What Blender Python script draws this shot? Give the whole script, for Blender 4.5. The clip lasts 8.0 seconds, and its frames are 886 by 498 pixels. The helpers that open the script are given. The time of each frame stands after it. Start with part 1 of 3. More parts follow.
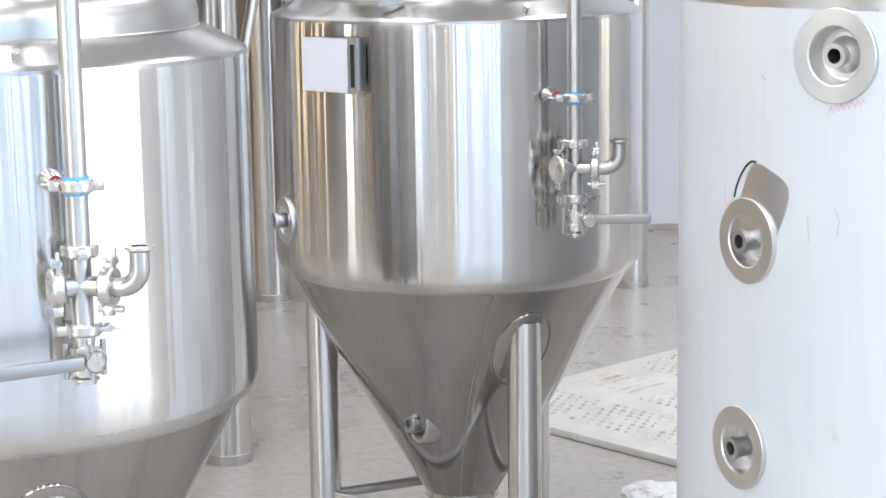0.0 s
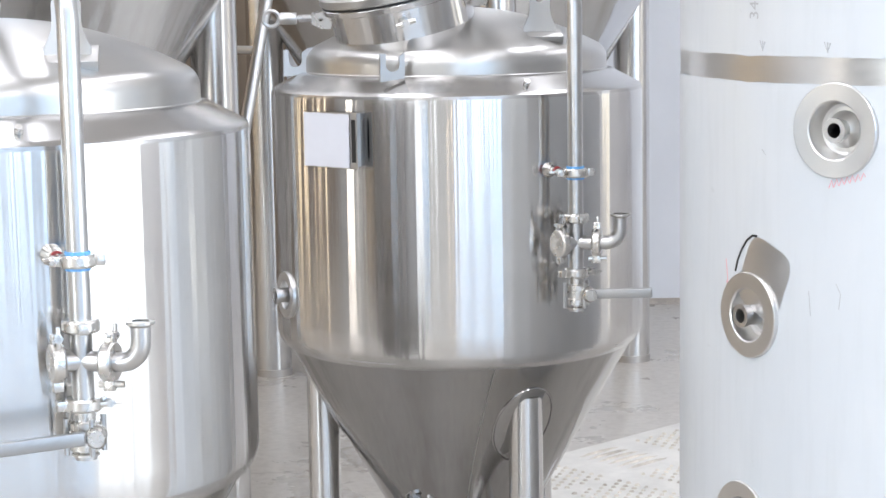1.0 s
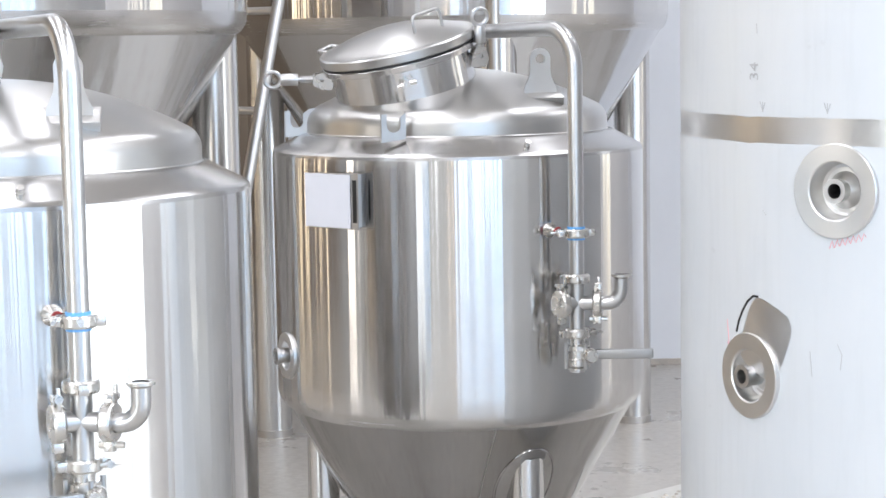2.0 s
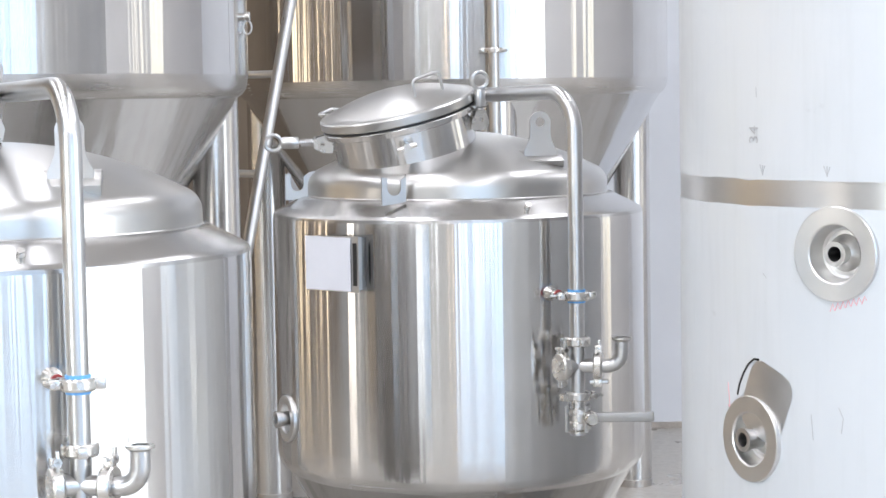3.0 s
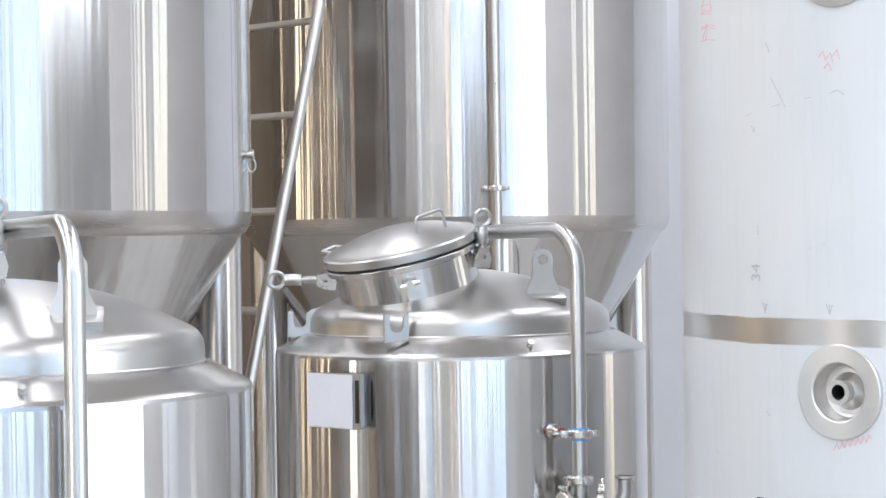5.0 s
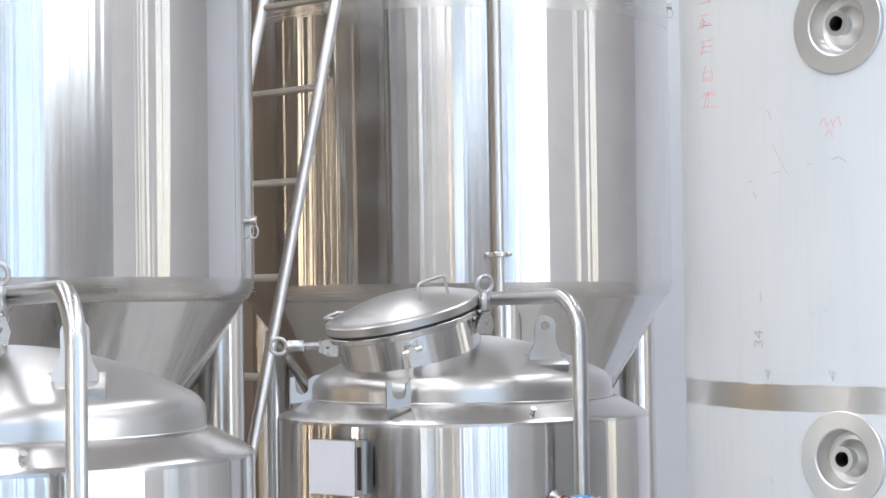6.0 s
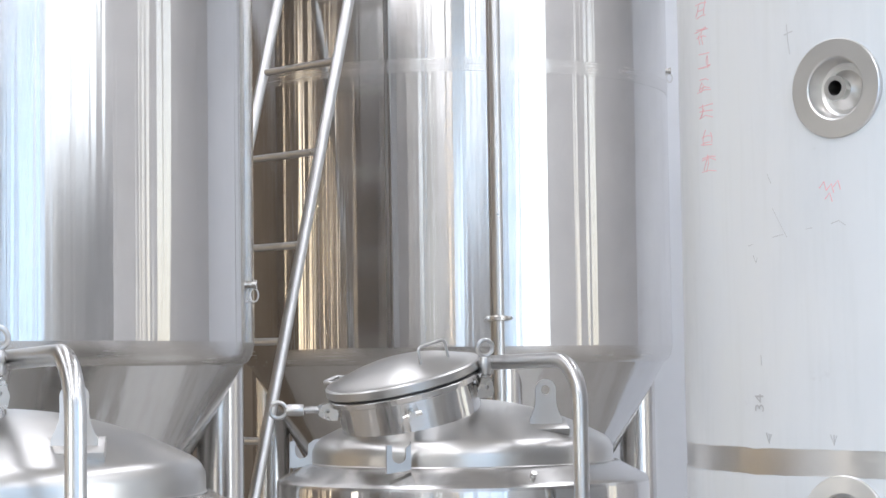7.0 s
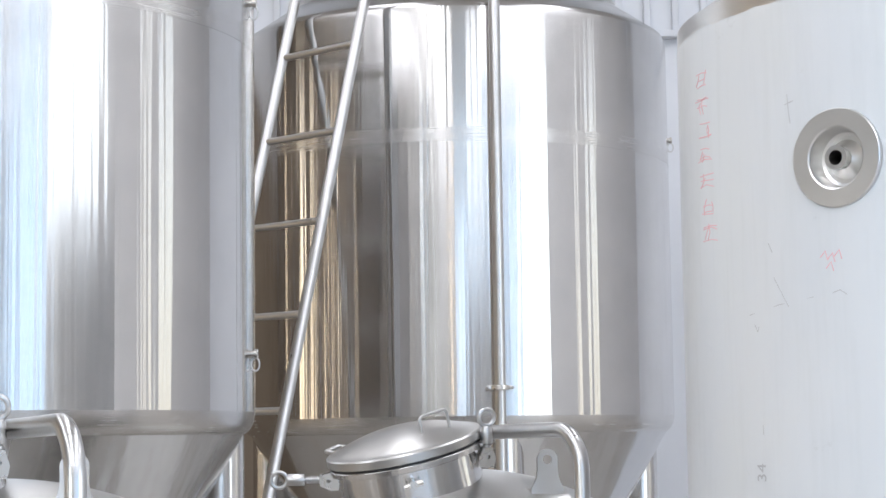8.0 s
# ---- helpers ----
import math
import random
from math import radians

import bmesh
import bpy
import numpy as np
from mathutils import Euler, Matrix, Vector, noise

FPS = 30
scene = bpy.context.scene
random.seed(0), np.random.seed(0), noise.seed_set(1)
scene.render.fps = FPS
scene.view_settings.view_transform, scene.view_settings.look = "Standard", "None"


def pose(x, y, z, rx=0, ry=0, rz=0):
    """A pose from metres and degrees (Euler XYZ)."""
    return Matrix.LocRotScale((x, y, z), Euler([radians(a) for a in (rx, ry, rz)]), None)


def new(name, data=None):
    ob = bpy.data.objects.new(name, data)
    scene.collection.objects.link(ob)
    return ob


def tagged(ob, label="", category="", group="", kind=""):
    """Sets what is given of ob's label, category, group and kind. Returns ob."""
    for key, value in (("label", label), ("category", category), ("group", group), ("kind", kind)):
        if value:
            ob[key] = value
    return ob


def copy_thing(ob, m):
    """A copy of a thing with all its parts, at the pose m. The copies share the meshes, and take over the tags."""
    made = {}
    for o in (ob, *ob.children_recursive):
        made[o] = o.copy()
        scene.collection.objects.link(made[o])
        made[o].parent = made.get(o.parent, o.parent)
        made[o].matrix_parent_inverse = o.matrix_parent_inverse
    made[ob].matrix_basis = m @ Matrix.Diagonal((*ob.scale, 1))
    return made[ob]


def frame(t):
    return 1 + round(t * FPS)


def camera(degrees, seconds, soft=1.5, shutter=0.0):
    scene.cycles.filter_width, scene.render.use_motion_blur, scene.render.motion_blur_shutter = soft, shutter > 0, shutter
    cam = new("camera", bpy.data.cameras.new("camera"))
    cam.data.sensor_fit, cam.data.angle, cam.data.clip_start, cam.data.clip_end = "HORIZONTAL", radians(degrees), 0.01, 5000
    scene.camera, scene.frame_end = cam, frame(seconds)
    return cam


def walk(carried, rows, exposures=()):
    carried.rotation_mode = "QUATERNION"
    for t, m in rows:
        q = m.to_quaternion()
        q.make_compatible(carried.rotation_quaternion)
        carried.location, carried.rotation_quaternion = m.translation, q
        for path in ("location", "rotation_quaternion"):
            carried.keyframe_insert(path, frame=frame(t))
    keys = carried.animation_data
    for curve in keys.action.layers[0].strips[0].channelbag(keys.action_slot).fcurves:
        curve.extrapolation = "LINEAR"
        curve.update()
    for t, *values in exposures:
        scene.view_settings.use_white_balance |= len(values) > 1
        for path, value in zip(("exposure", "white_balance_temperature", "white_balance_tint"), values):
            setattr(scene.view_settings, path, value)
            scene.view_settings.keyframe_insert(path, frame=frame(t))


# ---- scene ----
EYE = 1.95
cam = camera(25.98, 8.0)
# seconds, pitch up, yaw to the right, lean: the camera stands on a tripod and tilts up
ROWS = [
    (0.0, -10.278, -0.002, -0.880),
    (0.5, -9.143, 0.005, -0.930),
    (1.0, -8.053, -0.003, -0.945),
    (1.5, -7.125, -0.008, -0.940),
    (3.0, -4.374, 0.022, -0.935),
    (3.5, -3.300, 0.060, -0.895),
    (4.0, -2.228, 0.068, -0.860),
    (4.5, -1.269, 0.042, -0.842),
    (6.0, 1.696, -0.036, -0.810),
    (6.5, 2.611, -0.006, -0.840),
    (7.0, 3.599, -0.016, -0.810),
    (7.5, 4.579, -0.010, -0.810),
    (8.0, 5.661, -0.030, -0.795),
]
walk(cam, [(t, pose(0, 0, EYE, 0, 0, -yaw) @ pose(0, 0, 0, 90 + pitch) @ pose(0, 0, 0, 0, 0, lean)) for t, pitch, yaw, lean in ROWS],
     exposures=[(0.0, 1.49), (3.5, 1.42), (8.0, 1.10)])

# ---- light ----
world = bpy.data.worlds.new("world")
scene.world = world
world.use_nodes = True
wn = world.node_tree.nodes
sky = wn.new("ShaderNodeTexSky")
sky.sky_type, sky.sun_disc = "NISHITA", False
sky.sun_elevation, sky.sun_rotation = radians(42), radians(200)
world.node_tree.links.new(sky.outputs[0], wn["Background"].inputs[0])
wn["Background"].inputs[1].default_value = 0.12


def window_light(name, m, w, h, watts, colour):
    data = bpy.data.lights.new(name, "AREA")
    data.shape, data.size, data.size_y, data.energy, data.color = "RECTANGLE", w, h, watts, colour
    ob = new(name, data)
    ob.matrix_world = m
    return ob


# ---- materials ----
def mat(name):
    m = bpy.data.materials.new(name)
    m.use_nodes = True
    nt = m.node_tree
    return m, nt, nt.nodes["Principled BSDF"]


def node(nt, kind, **vals):
    n = nt.nodes.new(kind)
    for k, v in vals.items():
        n.inputs[k].default_value = v
    return n


def noise_tex(nt, scale, detail=4, stretch=(1, 1, 1), rough=0.6):
    tc = nt.nodes.new("ShaderNodeTexCoord")
    mp = nt.nodes.new("ShaderNodeMapping")
    mp.inputs["Scale"].default_value = stretch
    n = node(nt, "ShaderNodeTexNoise", Scale=scale, Detail=detail, Roughness=rough)
    nt.links.new(tc.outputs["Object"], mp.inputs["Vector"])
    nt.links.new(mp.outputs[0], n.inputs["Vector"])
    return n.outputs["Fac"]


def ramp(nt, fac, stops):
    r = nt.nodes.new("ShaderNodeValToRGB")
    els = r.color_ramp.elements
    while len(els) < len(stops):
        els.new(0.5)
    for e, (p, c) in zip(els, stops):
        e.position = p
        e.color = (*c, 1) if len(c) == 3 else c
    nt.links.new(fac, r.inputs[0])
    return r.outputs[0]


def spread(nt, fac, lo, hi):
    mr = node(nt, "ShaderNodeMapRange", **{"From Min": 0.3, "From Max": 0.7, "To Min": lo, "To Max": hi})
    nt.links.new(fac, mr.inputs[0])
    return mr.outputs[0]


def bump(nt, bs, fac, strength, dist=0.01):
    b = node(nt, "ShaderNodeBump", Strength=strength, Distance=dist)
    nt.links.new(fac, b.inputs["Height"])
    nt.links.new(b.outputs[0], bs.inputs["Normal"])


def steel(name, colour, rough, aniso=0.0, rot=0.25, brush=(6, 6, 160), relief=0.05, vary=0.05, wave=0.0, grain=0.03):
    m, nt, bs = mat(name)
    bs.inputs["Metallic"].default_value = 1.0
    streak = noise_tex(nt, 1.0, 3, brush)
    cloud = noise_tex(nt, 5.0, 5)
    c0 = tuple(c * (1 - vary) for c in colour)
    c1 = tuple(min(1, c * (1 + vary)) for c in colour)
    nt.links.new(ramp(nt, cloud, [(0.3, c0), (0.7, c1)]), bs.inputs["Base Color"])
    add = nt.nodes.new("ShaderNodeMath")
    add.operation = "ADD"
    nt.links.new(spread(nt, streak, rough - grain, rough + grain), add.inputs[0])
    nt.links.new(spread(nt, cloud, -0.012, 0.022), add.inputs[1])
    nt.links.new(add.outputs[0], bs.inputs["Roughness"])
    if aniso:
        bs.inputs["Anisotropic"].default_value = aniso
        bs.inputs["Anisotropic Rotation"].default_value = rot
        tg = nt.nodes.new("ShaderNodeTangent")
        tg.direction_type, tg.axis = "RADIAL", "Z"
        nt.links.new(tg.outputs[0], bs.inputs["Tangent"])
    if wave:
        bump(nt, bs, noise_tex(nt, 1.0, 3, (9.0, 9.0, 0.10)), wave, 0.02)
    elif relief:
        bump(nt, bs, streak, relief, 0.002)
    return m


STEEL_SHELL = steel("brushed_steel_shell", (0.64, 0.63, 0.62), 0.155, 1.0, brush=(2, 2, 400), wave=0.20, grain=0.01)
# Base darker than the shell's: shade under the tank is put into the colour.
STEEL_SHADED_CONE = steel("brushed_steel_cone_shaded", (0.40, 0.39, 0.38), 0.10, 0.5, brush=(3, 3, 250), wave=0.05, grain=0.012)
STEEL_SEAM = steel("ground_seam", (0.64, 0.63, 0.62), 0.25, 0.8, brush=(3, 3, 250), relief=0.0, grain=0.02)
STEEL_SHOULDER = steel("satin_shoulder", (0.52, 0.51, 0.50), 0.22, 0.4, brush=(20, 20, 60), relief=0.0, grain=0.008)
STEEL_TALL_CONE = steel("satin_steel_tall_cone", (0.62, 0.62, 0.625), 0.12, 0.5, brush=(3, 3, 250), wave=0.06, grain=0.015)
STEEL_DOME = steel("satin_steel_dome", (0.55, 0.54, 0.525), 0.31, 0.3, brush=(40, 40, 90), relief=0.0, grain=0.006)
STEEL_DISH = steel("turned_steel_dish", (0.70, 0.69, 0.675), 0.30, brush=(60, 60, 60), relief=0.0, grain=0.006)
STEEL_FLAT = steel("sawn_steel_plate", (0.48, 0.47, 0.46), 0.40, brush=(30, 30, 30), relief=0.05)
STEEL_LEVER = steel("dull_steel_lever", (0.42, 0.42, 0.42), 0.42, brush=(60, 20, 20), relief=0.05)
STEEL_BAND = steel("ground_steel_seam", (0.70, 0.69, 0.68), 0.33, 0.5, brush=(4, 4, 200), relief=0.03)
STEEL_PIPE = steel("polished_steel_pipe", (0.56, 0.555, 0.55), 0.29, brush=(60, 60, 3), relief=0.02, grain=0.012)
STEEL_LEG = steel("satin_steel_leg", (0.64, 0.63, 0.62), 0.22, 0.6, brush=(4, 4, 300), relief=0.02, grain=0.02)
BRASS = steel("brass", (0.75, 0.56, 0.30), 0.25, brush=(30, 30, 30), relief=0.02)
STEEL_CAST = steel("cast_steel_fitting", (0.66, 0.64, 0.61), 0.27, brush=(30, 30, 30), relief=0.15)
STEEL_PLATE = steel("matt_steel_plate", (0.52, 0.50, 0.48), 0.40, brush=(20, 20, 20), relief=0.1)


def plain(name, colour, rough, vary=0.08, scale=8.0, relief=0.1, dist=0.003, spec=0.5):
    m, nt, bs = mat(name)
    f = noise_tex(nt, scale, 6)
    c0 = tuple(c * (1 - vary) for c in colour)
    c1 = tuple(min(1, c * (1 + vary)) for c in colour)
    nt.links.new(ramp(nt, f, [(0.3, c0), (0.7, c1)]), bs.inputs["Base Color"])
    nt.links.new(spread(nt, f, rough - 0.06, rough + 0.06), bs.inputs["Roughness"])
    bs.inputs["Specular IOR Level"].default_value = spec
    bump(nt, bs, noise_tex(nt, scale * 12, 4), relief, dist)
    return m


RUBBER = plain("black_rubber", (0.015, 0.015, 0.015), 0.5)
BLUE = plain("blue_silicone", (0.16, 0.45, 0.85), 0.45)
RED = plain("red_seal", (0.38, 0.05, 0.05), 0.4)
WHITE_PLATE = plain("white_nameplate", (0.78, 0.79, 0.84), 0.45, 0.03)
WALL_WHITE = plain("white_wall_panel", (0.72, 0.74, 0.78), 0.55, 0.04, 1.5)
WALL_GREY = plain("grey_wall_panel", (0.46, 0.45, 0.43), 0.55, 0.06, 1.5)
WALL_PALE = plain("pale_wall_panel", (0.67, 0.665, 0.67), 0.55, 0.05, 1.5)
WALL_TAN = plain("brown_wall_panel", (0.19, 0.15, 0.112), 0.6, 0.25, 0.8)
WALL_DUSK = plain("dim_grey_wall_panel", (0.28, 0.275, 0.265), 0.6, 0.12, 0.8)
FRAME_GREY = plain("grey_window_mullion", (0.30, 0.30, 0.30), 0.5, 0.1, 6.0)
CEILING = plain("pale_roof_sheet", (0.74, 0.71, 0.67), 0.6, 0.04, 1.0)
MAT_WHITE = plain("dusty_white_plate", (0.64, 0.63, 0.60), 0.75, 0.10, 9.0, spec=0.1)
STUD_WHITE = plain("dirty_stud", (0.54, 0.50, 0.44), 0.7, 0.35, 11.0, spec=0.1)
SKIRT = plain("dirty_skirting", (0.42, 0.38, 0.34), 0.6, 0.2, 20.0)
CLOTH = plain("white_wrap", (0.8, 0.8, 0.8), 0.6, 0.05)
INK_RED = plain("red_marker", (0.80, 0.42, 0.45), 0.6)
INK_GREY = plain("grey_marker", (0.48, 0.48, 0.49), 0.6)


def film_material():
    """Milky protective film on sheet steel, scuffed and smudged."""
    m, nt, bs = mat("milky_film")
    big = noise_tex(nt, 2.2, 6, (1, 1, 0.6))
    fine = noise_tex(nt, 30.0, 5, (1, 1, 0.8))
    mix = node(nt, "ShaderNodeMix")
    mix.data_type, mix.blend_type = "RGBA", "MULTIPLY"
    mix.inputs["Factor"].default_value = 1.0
    nt.links.new(ramp(nt, big, [(0.3, (0.62, 0.65, 0.68)), (0.55, (0.67, 0.69, 0.71)), (0.8, (0.69, 0.705, 0.70))]), mix.inputs["A"])
    smudge = node(nt, "ShaderNodeMix")
    smudge.data_type, smudge.blend_type = "RGBA", "MULTIPLY"
    smudge.inputs["Factor"].default_value = 1.0
    nt.links.new(ramp(nt, noise_tex(nt, 7.0, 8, (1, 1, 1.4), 0.72), [(0.24, (0.80, 0.79, 0.77)), (0.36, (1, 1, 1))]), smudge.inputs["A"])
    nt.links.new(ramp(nt, noise_tex(nt, 5.0, 4, (6, 6, 0.5), 0.6), [(0.30, (0.965, 0.965, 0.96)), (0.5, (1, 1, 1))]), smudge.inputs["B"])
    nt.links.new(smudge.outputs["Result"], mix.inputs["B"])
    nt.links.new(mix.outputs["Result"], bs.inputs["Base Color"])
    nt.links.new(spread(nt, fine, 0.30, 0.44), bs.inputs["Roughness"])
    bs.inputs["Metallic"].default_value = 0.06
    bump(nt, bs, big, 0.08, 0.02)
    return m


FILM = film_material()


def concrete_material():
    m, nt, bs = mat("polished_concrete")
    big = noise_tex(nt, 1.1, 9, rough=0.68)
    fine = noise_tex(nt, 25.0, 6)
    mix = node(nt, "ShaderNodeMix")
    mix.data_type, mix.blend_type = "RGBA", "MULTIPLY"
    mix.inputs["Factor"].default_value = 1.0
    nt.links.new(ramp(nt, big, [(0.3, (0.40, 0.375, 0.345)), (0.5, (0.465, 0.44, 0.405)), (0.72, (0.53, 0.505, 0.47))]), mix.inputs["A"])
    nt.links.new(ramp(nt, fine, [(0.3, (0.78, 0.77, 0.75)), (0.6, (1, 1, 1))]), mix.inputs["B"])
    tc = nt.nodes.new("ShaderNodeTexCoord")
    vor = node(nt, "ShaderNodeTexVoronoi", Scale=0.22)
    vor.feature = "DISTANCE_TO_EDGE"
    warp = node(nt, "ShaderNodeTexNoise", Scale=1.3, Detail=6)
    addv = nt.nodes.new("ShaderNodeVectorMath")
    addv.operation = "ADD"
    nt.links.new(tc.outputs["Object"], warp.inputs["Vector"])
    nt.links.new(tc.outputs["Object"], addv.inputs[0])
    nt.links.new(warp.outputs["Color"], addv.inputs[1])
    nt.links.new(addv.outputs[0], vor.inputs["Vector"])
    crack = ramp(nt, vor.outputs["Distance"], [(0.0, (0.68, 0.66, 0.64)), (0.0028, (1, 1, 1))])
    mix2 = node(nt, "ShaderNodeMix")
    mix2.data_type, mix2.blend_type = "RGBA", "MULTIPLY"
    mix2.inputs["Factor"].default_value = 1.0
    nt.links.new(mix.outputs["Result"], mix2.inputs["A"])
    nt.links.new(crack, mix2.inputs["B"])
    nt.links.new(mix2.outputs["Result"], bs.inputs["Base Color"])
    nt.links.new(spread(nt, big, 0.20, 0.42), bs.inputs["Roughness"])
    bump(nt, bs, fine, 0.08, 0.004)
    return m


CONCRETE = concrete_material()

gm, gnt, gbs = mat("window_glass")
gbs.inputs["Transmission Weight"].default_value = 1.0
gbs.inputs["Roughness"].default_value = 0.02
GLASS = gm


# ---- mesh helpers ----
def finish(name, bm, material, angle=35):
    bmesh.ops.recalc_face_normals(bm, faces=bm.faces)
    me = bpy.data.meshes.new(name)
    bm.to_mesh(me)
    bm.free()
    me.materials.append(material)
    for p in me.polygons:
        p.use_smooth = True
    me.set_sharp_from_angle(angle=radians(angle))
    return new(name, me)


def part(name, bm, material, parent, label="", m=None, angle=35):
    ob = finish(name, bm, material, angle)
    ob.parent = parent
    if m is not None:
        ob.matrix_basis = m
    return tagged(ob, label)


def lathe(profile, seg=96, bm=None, m=None, closed=False):
    """Turned body round z from (radius, height) pairs; radius 0 closes the end."""
    bm = bm or bmesh.new()
    m = m or Matrix()
    rings = []
    for r, z in profile:
        if r < 1e-6:
            rings.append([bm.verts.new(m @ Vector((0, 0, z)))])
        else:
            rings.append([bm.verts.new(m @ Vector((r * math.cos(a), r * math.sin(a), z))) for a in (2 * math.pi * i / seg for i in range(seg))])
    pairs = list(zip(rings, rings[1:])) + ([(rings[-1], rings[0])] if closed else [])
    for a, b in pairs:
        for i in range(seg):
            j = (i + 1) % seg
            if len(a) == 1 and len(b) == 1:
                continue
            if len(a) == 1:
                bm.faces.new((a[0], b[i], b[j]))
            elif len(b) == 1:
                bm.faces.new((a[i], a[j], b[0]))
            else:
                bm.faces.new((a[i], a[j], b[j], b[i]))
    return bm


def bent(points, radius, n=8):
    """A polyline with its corners rounded."""
    pts = [Vector(p) for p in points]
    out = [pts[0]]
    for a, b, c in zip(pts, pts[1:], pts[2:]):
        u, v = (a - b).normalized(), (c - b).normalized()
        half = u.angle(v) / 2
        d = min(radius / math.tan(half), 0.49 * (a - b).length + 0.2 * radius, (c - b).length)
        r = d * math.tan(half)
        centre = b + (u + v).normalized() * (r / math.sin(half))
        p0, p1 = b + u * d, b + v * d
        q0, turn = p0 - centre, (p0 - centre).angle(p1 - centre)
        axis = q0.cross(p1 - centre).normalized()
        for i in range(n + 1):
            out.append(centre + Matrix.Rotation(turn * i / n, 3, axis) @ q0)
    out.append(pts[-1])
    return out


def tube(points, r, seg=20, bm=None, m=None, caps=True):
    bm = bm or bmesh.new()
    m = m or Matrix()
    pts = [Vector(p) for p in points]
    side, rings = None, []
    for i, p in enumerate(pts):
        d = (pts[min(i + 1, len(pts) - 1)] - pts[max(i - 1, 0)]).normalized()
        if side is None:
            side = d.orthogonal().normalized()
        side = (side - d * side.dot(d)).normalized()
        up = d.cross(side)
        rr = r[i] if isinstance(r, (list, tuple)) else r
        rings.append([bm.verts.new(m @ (p + rr * (math.cos(a) * side + math.sin(a) * up))) for a in (2 * math.pi * k / seg for k in range(seg))])
    for a, b in zip(rings, rings[1:]):
        for k in range(seg):
            bm.faces.new((a[k], a[(k + 1) % seg], b[(k + 1) % seg], b[k]))
    if caps:
        bm.faces.new(rings[0])
        bm.faces.new(rings[-1])
    return bm


def box(x0, x1, y0, y1, z0, z1, bm=None, m=None, bevel=0.0):
    b = bmesh.new()
    bmesh.ops.create_cube(b, size=1.0)
    for v in b.verts:
        v.co = Vector(((x0 + x1) / 2 + v.co.x * (x1 - x0), (y0 + y1) / 2 + v.co.y * (y1 - y0), (z0 + z1) / 2 + v.co.z * (z1 - z0)))
    if bevel:
        bmesh.ops.bevel(b, geom=b.edges[:], offset=bevel, segments=2, affect="EDGES", profile=0.5)
    if m is not None:
        b.transform(m)
    if bm is None:
        return b
    join(bm, b)
    return bm


def join(bm, other):
    idx = [bm.verts.new(v.co) for v in other.verts]
    other.verts.index_update()
    for f in other.faces:
        bm.faces.new([idx[v.index] for v in f.verts])
    other.free()
    return bm


def plate(outline, holes, thick, m=None, bevel=0.0008):
    """A flat plate in x and z, thick along y, with round holes cut through."""
    b = bmesh.new()
    loops = [outline] + holes
    edges = []
    for lp in loops:
        vs = [b.verts.new((x, -thick / 2, z)) for x, z in lp]
        edges += [b.edges.new((vs[i], vs[(i + 1) % len(vs)])) for i in range(len(vs))]
    made = bmesh.ops.triangle_fill(b, use_beauty=True, edges=edges)
    faces = [f for f in made["geom"] if isinstance(f, bmesh.types.BMFace)]
    ext = bmesh.ops.extrude_face_region(b, geom=faces)
    bmesh.ops.translate(b, verts=[v for v in ext["geom"] if isinstance(v, bmesh.types.BMVert)], vec=(0, thick, 0))
    if m is not None:
        b.transform(m)
    return b


def circle(cx, cz, r, n=20):
    return [(cx + r * math.cos(2 * math.pi * i / n), cz + r * math.sin(2 * math.pi * i / n)) for i in range(n)]


def empty(name, m=None):
    ob = new(name)
    ob.empty_display_size = 0.1
    if m is not None:
        ob.matrix_world = m
    return ob


def along(p, d, up=(0, 0, 1)):
    """A pose at p whose z axis points along d."""
    return Matrix.Translation(p) @ Vector(d).to_track_quat("Z", "Y").to_matrix().to_4x4()


def framed(p, z, x):
    """A pose at p whose z axis points along z and whose x axis lies as near to x as it can."""
    z = Vector(z).normalized()
    x = Vector(x)
    x = (x - z * x.dot(z)).normalized()
    return Matrix.Translation(p) @ Matrix((x, z.cross(x), z)).transposed().to_4x4()


# ---- hall ----
X0, X1, Y0, Y1, TOP, T = -8.5, 8.0, -9.0, 11.3, 7.0, 0.2
floor = tagged(finish("floor", box(X0 - T, X1 + T, Y0 - T, Y1 + T, -0.2, 0), CONCRETE), "grey polished concrete floor with hairline cracks", "floor", kind="structure")
SKY_STRIPS, SKY_Y0, SKY_Y1 = ((-5.5, -4.3), (-1.9, -0.7), (1.9, 3.1), (5.2, 6.4)), -7.5, 9.0


